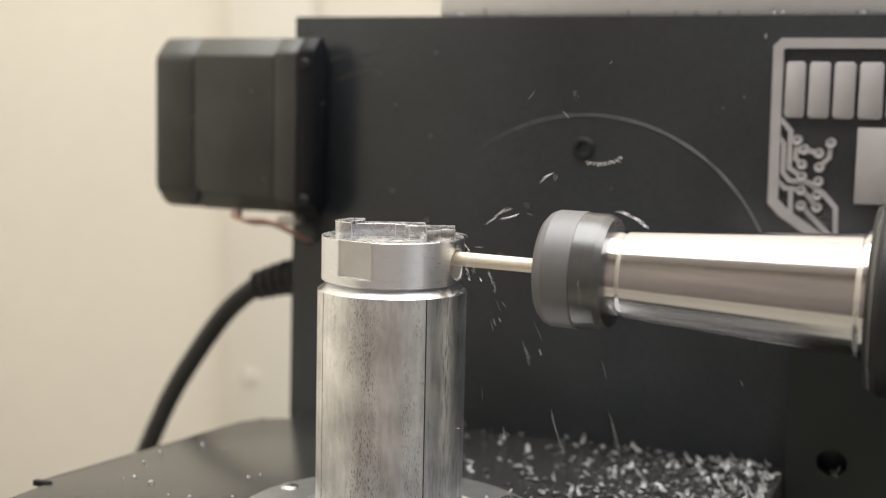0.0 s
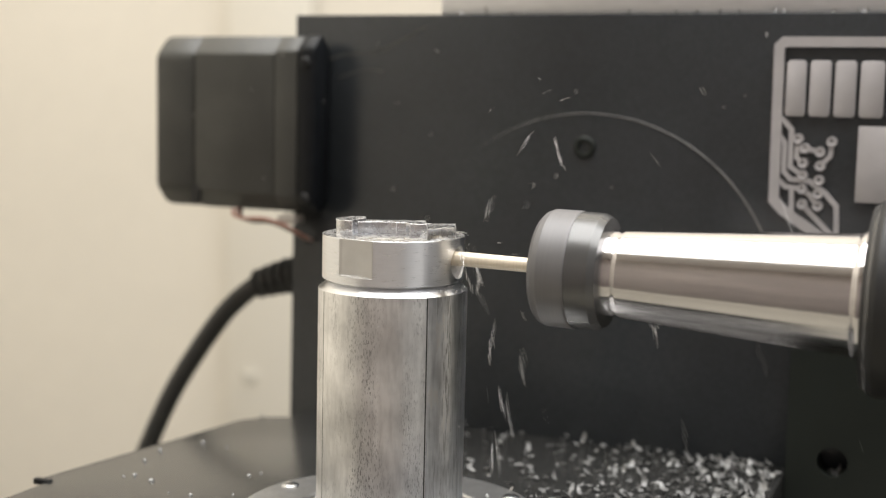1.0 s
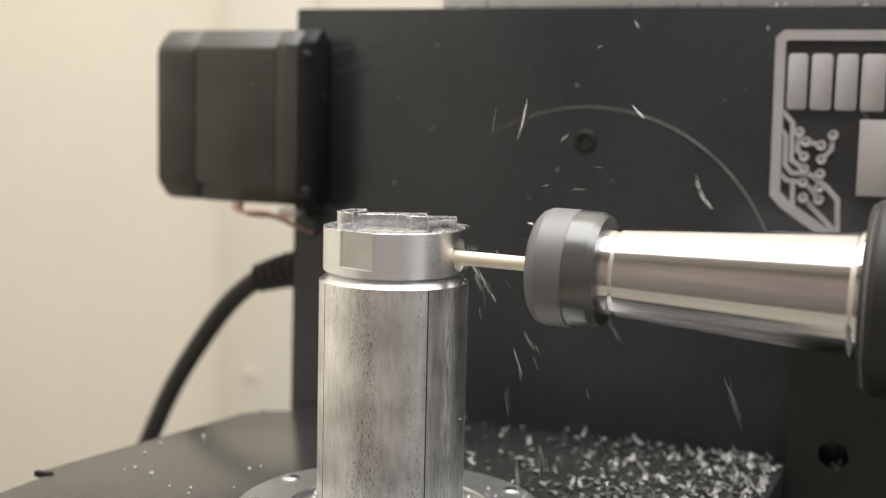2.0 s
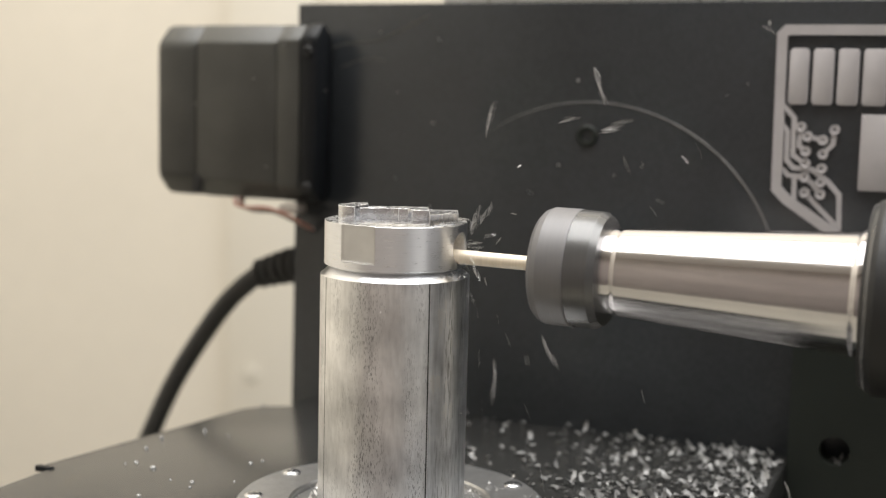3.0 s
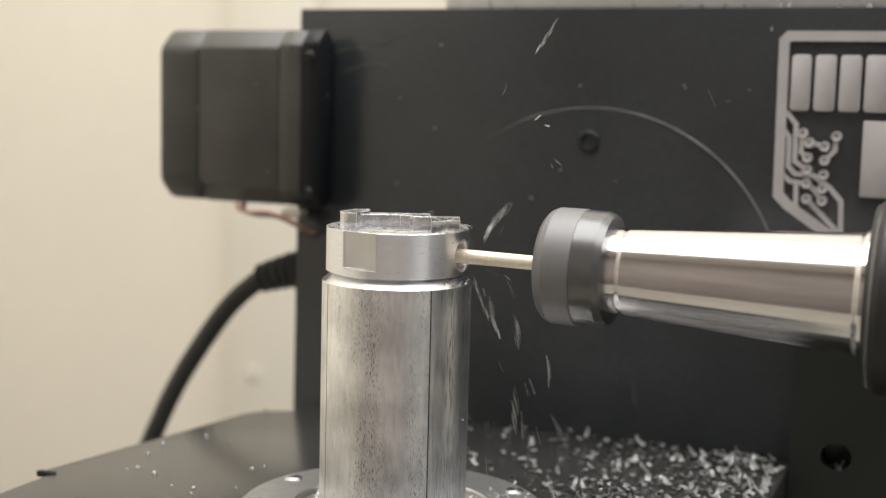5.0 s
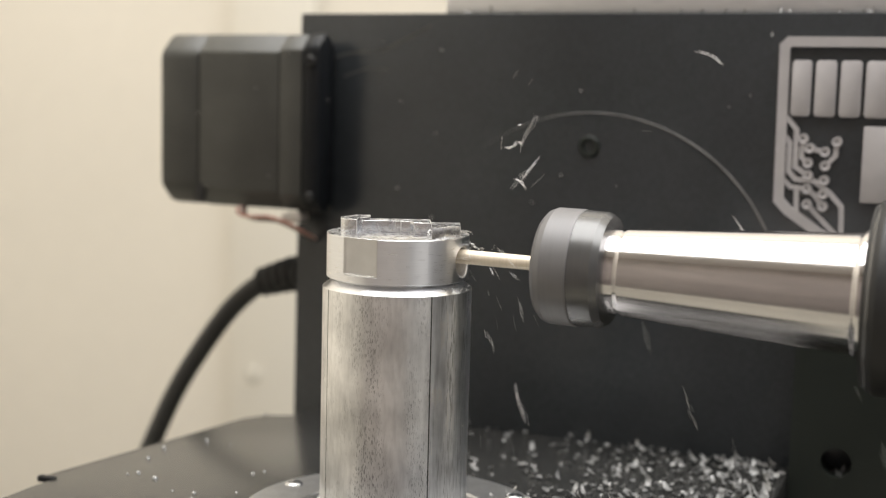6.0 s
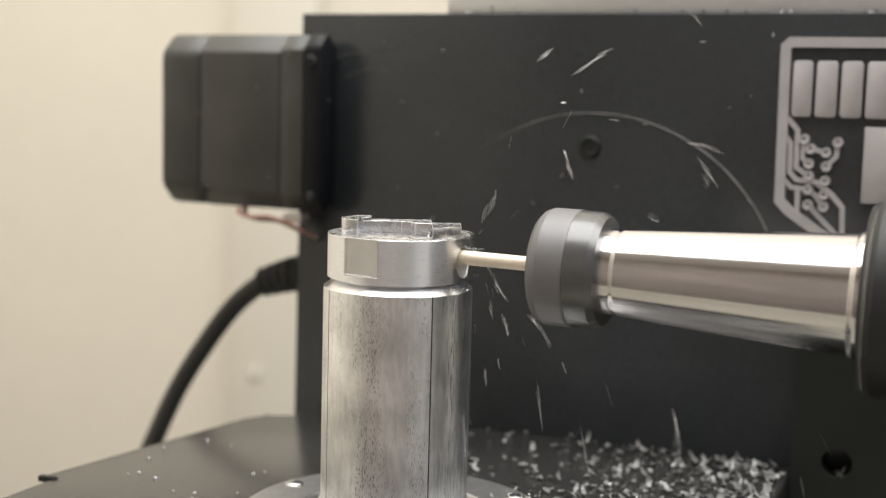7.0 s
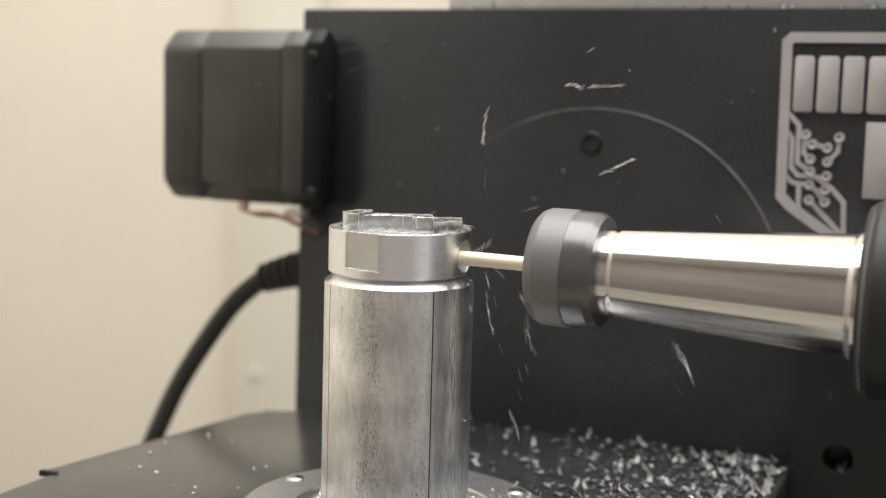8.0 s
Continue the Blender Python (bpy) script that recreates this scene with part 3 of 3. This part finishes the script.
def collar_mesh():
    """The collar's wall with a real cross hole towards +x and a flat milled into its near side."""
    n, k = 240, 10
    da = 2 * math.pi / n
    step = R_COL * da
    zs = [49.3 * MM, 49.45 * MM] + [HOLE_Z + (i - k) * step for i in range(2 * k + 1)] + [58.0 * MM, 58.45 * MM, 58.55 * MM]
    bm = bmesh.new()
    fa, fh = radians(VIEW - 31.5), radians(15.5)

    def radius(a, z, row):
        r = R_COL
        d = (a - fa + math.pi) % (2 * math.pi) - math.pi
        if z > 50.95 * MM and abs(d) < fh:
            r = R_COL * math.cos(fh) / math.cos(d) - (0.12 * MM if d < 0 else 0.12 * MM * (1 - d / fh))
        if row == 0:
            r -= 0.15 * MM
        if row == len(zs) - 1:
            r -= 0.1 * MM
        return r

    first = min(row for row, z in enumerate(zs) if z > 50.95 * MM)

    def corner(i, row, z):
        a = i * da
        rr = radius(a, z, row)
        if row == first and abs((a - fa + math.pi) % (2 * math.pi) - math.pi) < fh:
            z = zs[row - 1] + 0.05 * MM
        return (rr * math.cos(a), rr * math.sin(a), z)

    grid = [[bm.verts.new(corner(i, row, z)) for i in range(n)] for row, z in enumerate(zs)]
    for row in range(len(zs) - 1):
        for i in range(n):
            off = (i + n // 2) % n - n // 2
            if -k <= off < k and 2 <= row < 2 + 2 * k:
                continue
            j = (i + 1) % n
            bm.faces.new((grid[row][i], grid[row][j], grid[row + 1][j], grid[row + 1][i]))
    border = [(-k + i, 2) for i in range(2 * k)] + [(k, 2 + i) for i in range(2 * k)] + [(k - i, 2 + 2 * k) for i in range(2 * k)] + [(-k, 2 + 2 * k - i) for i in range(2 * k)]
    outer, loops = [], [[], [], []]
    for off, row in border:
        outer.append(grid[row][off % n])
        ang = math.atan2(row - 2 - k, off)
        for loop, rr, depth in zip(loops, (HOLE_R + 0.35 * MM, HOLE_R, HOLE_R), (0.0, 0.25 * MM, 4.5 * MM)):
            y, z = rr * math.cos(ang), HOLE_Z + rr * math.sin(ang)
            loop.append(bm.verts.new((math.sqrt(R_COL ** 2 - y * y) - depth, y, z)))
    chain = [outer] + loops
    m = len(border)
    for a, b in zip(chain, chain[1:]):
        for i in range(m):
            bm.faces.new((a[i], a[(i + 1) % m], b[(i + 1) % m], b[i]))
    bm.faces.new(loops[-1])
    bm.faces.new(grid[0])
    return bm


workpiece()

# ---- the spindle ----
TOOL = (14.5 * MM, 0.0, 51.7 * MM)
SPINNING = []


def spindle():
    """Built along +x from the point where the cutter enters the bar."""
    ob = thing("spindle", TOOL, "polished steel milling spindle with a black collet nut", "spindle")
    L = lambda prof, seg=96: lathe([(x * MM, r * MM) for x, r in prof], seg, "X")
    mill = part("end_mill", L([(-4.0, 1.45), (-3.9, 1.5), (18.2, 1.5), (18.3, 1.65), (22, 1.65)], 40), M_CARBIDE, ob, "gold-coated carbide end mill", local=True)
    SPINNING.append(mill)
    nut = part("collet_nut", L([(18.6, 4.2), (18.4, 9.0), (18.8, 10.3), (19.7, 11.3), (21.0, 11.85), (26.3, 11.9), (26.6, 11.7)]), M_NUT, ob, "satin grey collet nut", local=True)
    part("nut_skirt", L([(26.5, 11.6), (26.7, 11.8), (31.2, 11.7), (32.6, 10.9), (32.8, 9.0)]), M_NUT2, nut, "darker skirt of the nut", local=True)
    SPINNING.append(nut)
    nose = part("nose", L([(32.6, 8.6), (34.4, 8.6), (34.7, 8.5), (35.2, 8.5), (35.9, 8.85), (79.8, 11.55), (80.2, 11.8)]), M_STEEL, ob, "tapered ground steel nose", local=True)
    part("nose_collar", L([(80.0, 11.6), (80.8, 12.1), (81.8, 12.1)]), M_STEEL, nose, local=True)
    part("housing_rim", lathe([(82.6 * MM, 17.1 * MM), (82.9 * MM, 17.5 * MM), (83.4 * MM, 17.85 * MM)], 96, "X", caps=False), M_NUT2, ob, "dark rounded rim of the housing", local=True)
    part("housing", L([(81.6, 13.2), (82.0, 16.8), (82.5, 17.1), (84.4, 18.35), (150, 18.5), (151, 17)]), M_DARK, ob, "black round spindle housing", local=True)
    return ob


SPINDLE = spindle()


# ---- swarf ----
def chip_mesh(seed, length, width, curl):
    """A thin curled chip."""
    rnd = random.Random(seed)
    bm = bmesh.new()
    rows = []
    n = 6
    for i in range(n + 1):
        s = i / n
        a = curl * s
        w = width * (0.35 + 0.65 * math.sin(math.pi * min(0.97, 0.08 + s * 0.9))) * rnd.uniform(0.8, 1.1)
        rr = length / max(curl, 0.2)
        x, z = rr * math.sin(a), rr * (1 - math.cos(a))
        tw = 0.5 * math.sin(3 * s + seed)
        rows.append([bm.verts.new((x, sgn * w / 2, z + sgn * w * 0.25 * tw)) for sgn in (-1, 1)])
    for a, b in zip(rows, rows[1:]):
        bm.faces.new((a[0], a[1], b[1], b[0]))
    bmesh.ops.solidify(bm, geom=bm.faces[:], thickness=0.06 * MM)
    return bm


def swarf_on_bed():
    rnd = random.Random(7)
    bm = bmesh.new()
    n = 0
    while n < 1350:
        x, y = rnd.uniform(-20, 72), rnd.uniform(-34, 84)
        dens = 0.06 + 0.94 * max(0, min(1, (x - 4) / 64)) ** 1.9
        # Denser on the near, unseen side, to lighten the reflection under the nose.
        if math.hypot(x, y) < 36 or rnd.random() > dens * (1.0 if y < 30 else 0.72):
            continue
        t = chip_mesh(n, rnd.uniform(1.3, 3.3) * MM, rnd.uniform(0.8, 1.6) * MM, rnd.uniform(0.4, 1.5))
        # most lie with the hollow side down
        over = pose(0, 0, 0, 180 if rnd.random() < 0.8 else 0)
        t.transform(Matrix.Translation((x * MM, y * MM, BED_Z + rnd.uniform(0.5, 1.1) * MM)) @ Euler((rnd.gauss(0, 0.3), rnd.gauss(-0.15, 0.22), rnd.gauss(2.2, 0.5))).to_matrix().to_4x4() @ over)
        merge(bm, t)
        n += 1
    base = (45 * MM, 55 * MM, BED_Z)
    ob = solid("swarf", bm, M_LAID, base, "scattered bright aluminium chips lying on the black bed", "swarf", "stuff")
    CARRIED.append((ob, base))


def swarf_on_plate():
    rnd = random.Random(11)
    bm = bmesh.new()
    for n in range(24):
        x, z = rnd.uniform(-50, 62), rnd.uniform(0, 106)
        t = chip_mesh(n + 900, rnd.uniform(0.4, 1.5) * MM, rnd.uniform(0.2, 0.55) * MM, rnd.uniform(0.4, 1.5))
        t.transform(Matrix.Translation((x * MM, PY - 0.25 * MM, z * MM)) @ Euler((math.pi / 2, rnd.uniform(0, 6.28), 0)).to_matrix().to_4x4())
        merge(bm, t)
    for n in range(6):
        x, z = rnd.uniform(-104, -56), rnd.uniform(58, 100)
        t = chip_mesh(n + 990, rnd.uniform(0.5, 1.0) * MM, 0.4 * MM, 1.0)
        t.transform(Matrix.Translation((x * MM, 74.8 * MM, z * MM)) @ Euler((math.pi / 2, rnd.uniform(0, 6.28), 0)).to_matrix().to_4x4())
        merge(bm, t)
    for n in range(30):
        t = chip_mesh(n + 1200, rnd.uniform(0.8, 2.4) * MM, rnd.uniform(0.5, 1.2) * MM, rnd.uniform(0.4, 1.5))
        t.transform(Matrix.Translation((rnd.uniform(-24, 95) * MM, PY + rnd.uniform(1.0, 4.5) * MM, 110.5 * MM)) @ Euler((rnd.uniform(-0.6, 0.6), rnd.uniform(-0.8, 0.3), rnd.uniform(0, 6.28))).to_matrix().to_4x4())
        merge(bm, t)
    for n in range(9):  # a few at the foot of the block's hole
        t = chip_mesh(n + 1300, rnd.uniform(1.0, 2.0) * MM, rnd.uniform(0.7, 1.2) * MM, rnd.uniform(0.6, 1.5))
        t.transform(Matrix.Translation(((84 + rnd.uniform(-1.6, 1.6)) * MM, PY - rnd.uniform(5.5, 7.5) * MM, (-2.6 + rnd.uniform(0, 0.6)) * MM)) @ Euler((rnd.uniform(-0.6, 0.6), rnd.uniform(-0.6, 0.6), rnd.uniform(0, 6.28))).to_matrix().to_4x4())
        merge(bm, t)
    base = (0, PY - 0.3 * MM, 50 * MM)
    ob = solid("clinging_swarf", bm, M_LAID, base, "tiny chips clinging to the black plate and motor", "swarf", "stuff")
    CARRIED.append((ob, base))


def swarf_on_workpiece():
    rnd = random.Random(13)
    bm = bmesh.new()

    def lay(seed, p, size, e):
        t = chip_mesh(seed, size * MM, 0.45 * size * MM, rnd.uniform(0.6, 1.8))
        t.transform(Matrix.Translation(p) @ e.to_matrix().to_4x4())
        merge(bm, t)

    for n in range(46):  # crumbs on the bar's skin
        a, z = radians(VIEW + rnd.uniform(-80, 88)), rnd.uniform(2, 47) * MM
        lay(n + 1500, Vector(((R_BAR + 0.05 * MM) * math.cos(a), (R_BAR + 0.05 * MM) * math.sin(a), z)), rnd.uniform(0.2, 0.6), Euler((math.pi / 2, rnd.uniform(0, 6.28), a + math.pi / 2)))
    for n in range(60):  # under the hole, on the chamfer
        a, k = radians(rnd.gauss(-4, 16)), rnd.random()
        r = R_BAR - (0.3 + 1.6 * k) * MM
        lay(n + 1600, Vector((r * math.cos(a), r * math.sin(a), (47.4 + 1.2 * k) * MM)), rnd.uniform(0.3, 0.9), Euler((rnd.uniform(-1, 1), rnd.uniform(-1, 1), rnd.uniform(0, 6.28))))
    for n in range(90):  # in the recess of the table, in place of its glints
        a, r = rnd.uniform(0, 6.28), rnd.uniform(16.8, 21.4) * MM
        lay(n + 1700, Vector((r * math.cos(a), r * math.sin(a), BED_Z + rnd.uniform(0.5, 0.9) * MM)), rnd.uniform(0.7, 1.9), Euler((rnd.uniform(-0.5, 0.5), rnd.uniform(-0.5, 0.5), rnd.uniform(0, 6.28))))
    for n in range(12):  # on the table ring
        a, r = radians(rnd.uniform(-50, 60)), rnd.uniform(23, 33) * MM
        lay(n + 1800, Vector((r * math.cos(a), r * math.sin(a), -2.3 * MM)), rnd.uniform(0.8, 2.0), Euler((rnd.uniform(-0.4, 0.4), rnd.uniform(-0.4, 0.4), rnd.uniform(0, 6.28))))
    base = (0, 0, 20 * MM)
    ob = solid("workpiece_swarf", bm, M_CHIP, base, "tiny bright chips clinging to the bar and its table", "swarf", "stuff")
    CARRIED.append((ob, base))


swarf_on_bed()
swarf_on_plate()
swarf_on_workpiece()


def strand_mesh(seed, length, turns, radius):
    """A fine curled strand of swarf."""
    rnd = random.Random(seed)
    n = 26
    ph = rnd.uniform(0, 6)
    pts = [(length * (k / n - 0.5), radius * math.sin(ph + turns * 6.28 * k / n) * (0.6 + 0.4 * math.sin(k)), radius * math.cos(ph + turns * 6.28 * k / n) + 0.0006 * math.sin(3 * k / n)) for k in range(n + 1)]
    return tube(pts, [0.062 * MM * (0.25 + 1.4 * rnd.random()) for _ in pts], 5)


def shaving_mesh(seed, length, curls):
    """A hair-thin ragged thread with small bright curls along it."""
    rnd = random.Random(seed)
    n = 3 * curls
    pts = [Vector((length * (k / n - 0.5), rnd.gauss(0, 0.16) * MM, rnd.gauss(0, 0.16) * MM + 0.5 * MM * math.sin(2.5 * k / n))) for k in range(n + 1)]
    bm = tube(pts, 0.04 * MM, 4)
    for k in range(1, n, 3):
        t = chip_mesh(seed * 31 + k, rnd.uniform(0.35, 0.85) * MM, rnd.uniform(0.14, 0.28) * MM, rnd.uniform(0.6, 2.2))
        t.transform(Matrix.Translation(pts[k]) @ Euler((rnd.uniform(-2, 2), rnd.uniform(-0.6, 0.6), rnd.uniform(-0.6, 0.6))).to_matrix().to_4x4())
        merge(bm, t)
    return bm


def coolant_droplets():
    rnd = random.Random(5)
    bm = bmesh.new()
    for n in range(64):
        x, y = 70 - 150 * rnd.random() ** 1.4, rnd.uniform(-40, 82)
        if math.hypot(x, y) < 34.5 or x < -84 + 0.15 * y:
            continue
        r = rnd.choice((0.3, 0.35, 0.45, 0.6, 0.8)) * MM
        merge(bm, lathe([(BED_Z - 0.02 * MM, r), (BED_Z + 0.30 * r, 0.92 * r), (BED_Z + 0.55 * r, 0.7 * r), (BED_Z + 0.70 * r, 0.4 * r), (BED_Z + 0.75 * r, 0.1 * r)], 14, m=Matrix.Translation((x * MM, y * MM, 0))))
    base = (0, 0.02, BED_Z)
    ob = solid("coolant_droplets", bm, M_DROP, base, "small shiny coolant droplets on the black bed", "droplets", "stuff")
    CARRIED.append((ob, base))


coolant_droplets()


def flying_chips():
    """Chips and strands that leave the cut one after another; returns (object, rows)."""
    rnd = random.Random(21)
    flakes = [link_mesh("chip", chip_mesh(k + 50, (0.7 + 0.22 * k) * MM, (0.10 + 0.025 * k) * MM, 0.8 + 0.4 * k), M_FLY) for k in range(6)]
    curls = [link_mesh("chip_strand", strand_mesh(k, (2.8 + 0.9 * k) * MM, 2.5 + 0.9 * k, (0.18 + 0.05 * k) * MM), M_FLY) for k in range(6)]
    slivers = [link_mesh("chip_sliver", chip_mesh(k + 80, (1.3 + 0.4 * k) * MM, (0.07 + 0.012 * k) * MM, 0.2 + 0.1 * k), M_FLY) for k in range(6)]
    crumbs = [link_mesh("chip_crumb", chip_mesh(k + 120, (0.5 + 0.12 * k) * MM, (0.25 + 0.05 * k) * MM, 1.2), M_FLY) for k in range(6)]
    specks = [link_mesh("chip_speck", chip_mesh(k + 140, (0.45 + 0.1 * k) * MM, (0.22 + 0.03 * k) * MM, 1.6), M_FLY) for k in range(6)]
    shavings = [link_mesh("chip_shaving", shaving_mesh(k + 160, (3.8 + 1.0 * k) * MM, 5 + k), M_FLY) for k in range(6)]
    kinds = (("chip", flakes, "small bright aluminium flake thrown from the cutter", "flying flakes"),
             ("chip_shaving", shavings, "ragged aluminium shaving with bright curls thrown from the cutter", "flying shavings"),
             ("chip_speck", specks, "bright aluminium speck thrown from the cutter", "flying specks"),
             ("chip_sliver", slivers, "thin straight aluminium sliver thrown from the cutter", "flying slivers"),
             ("chip_crumb", crumbs, "tiny bright aluminium crumb thrown from the cutter", "flying crumbs"),
             ("chip_strand", curls, "fine curled aluminium strand thrown from the cutter", "flying strands"))
    out = []
    count = 1740
    drag = 3.2  # gravity lessened by the air, m/s2
    for i in range(count):
        name, meshes, label, group = kinds[i % 6]
        ob = tagged(new(name, meshes[(i // 6) % 6]), label, "chip", group)
        t0 = -0.45 + 8.45 * (i + rnd.random()) / count
        up = rnd.random() < 0.42
        vz = rnd.uniform(0.10, 0.60) if up else rnd.uniform(-0.22, 0.08)
        vx = rnd.uniform(0.06, 0.32) if up else rnd.uniform(0.03, 0.18)
        vy = rnd.uniform(-0.08, 0.11)
        start = Vector((15.8 * MM, rnd.uniform(-2, 2) * MM, 52 * MM + rnd.uniform(-2, 2) * MM))
        fall = (vz + math.sqrt(vz * vz + 2 * drag * (start.z - (BED_Z - 1.5 * MM)))) / drag
        if start.x + vx * fall > 69 * MM:  # past the bed's edge, down to the floor
            fall = (vz + math.sqrt(vz * vz + 2 * drag * (start.z - RZ0 - 0.5 * MM))) / drag
        spin = Vector((rnd.uniform(-1, 1), rnd.uniform(-1, 1), rnd.uniform(-1, 1))) * 75
        turn0 = Vector((rnd.uniform(-180, 180), rnd.uniform(-180, 180), rnd.uniform(-180, 180)))

        def at(t):
            s = min(max(t - t0, 0.0), fall)
            p = start + Vector((vx * s, vy * s, vz * s - drag / 2 * s * s))
            p.y = min(p.y, PY - (10.0 if p.x > 70 * MM else 1.5) * MM)
            if t < t0:
                p.x = 6.5 * MM
            way = Vector((vx, vy, vz - drag * s)).to_track_quat("X", "Z").to_matrix().to_4x4()
            return Matrix.Translation(p) @ way @ pose(0, 0, 0, turn0.x + spin.x * 4 * s / fall, 0.25 * spin.y, 0.25 * spin.z)

        times = sorted({0.0, 8.0, *(t for t in [t0 - 1 / 30, *(t0 + fall * k / 12 for k in range(13)), t0 + fall + 1 / 30] if 0 < t < 8)})
        clean = []
        for t in times:
            if not clean or frame(t) > frame(clean[-1]):
                clean.append(t)
        out.append((ob, [(t, at(t)) for t in clean]))
    return out


CHIPS = flying_chips()

# ---- what moves ----
OMEGA, PHASE, ORBIT = 2 * math.pi * 2.163, 0.44, 1.5 * MM


def motions():
    """The carriage circles up and down while the spindle answers in depth and feeds slowly in."""
    times = [i / 15 for i in range(121)]

    def carriage(t):
        return Vector((-0.34 * MM * max(0.0, 1 - t / 3.2), 0, -ORBIT * (1 + math.cos(OMEGA * t - PHASE))))

    for ob, base in CARRIED:
        walk(ob, [(t, Matrix.Translation(Vector(base) + carriage(t))) for t in times])
    for ob in SPINNING:
        walk(ob, [(i / 30, pose(0, 0, 0, 70 * i)) for i in range(241)])
    for ob, rows in CHIPS:
        walk(ob, rows)
    walk(SPINDLE, [(t, Matrix.Translation(Vector(TOOL) + Vector((-0.22 * MM * (t - 3.5) - 0.35 * MM * math.sin(OMEGA * t - PHASE), -ORBIT * math.sin(OMEGA * t - PHASE), 0))) @ pose(0, 0, 0, 0, 1.1, 0)) for t in times])


motions()
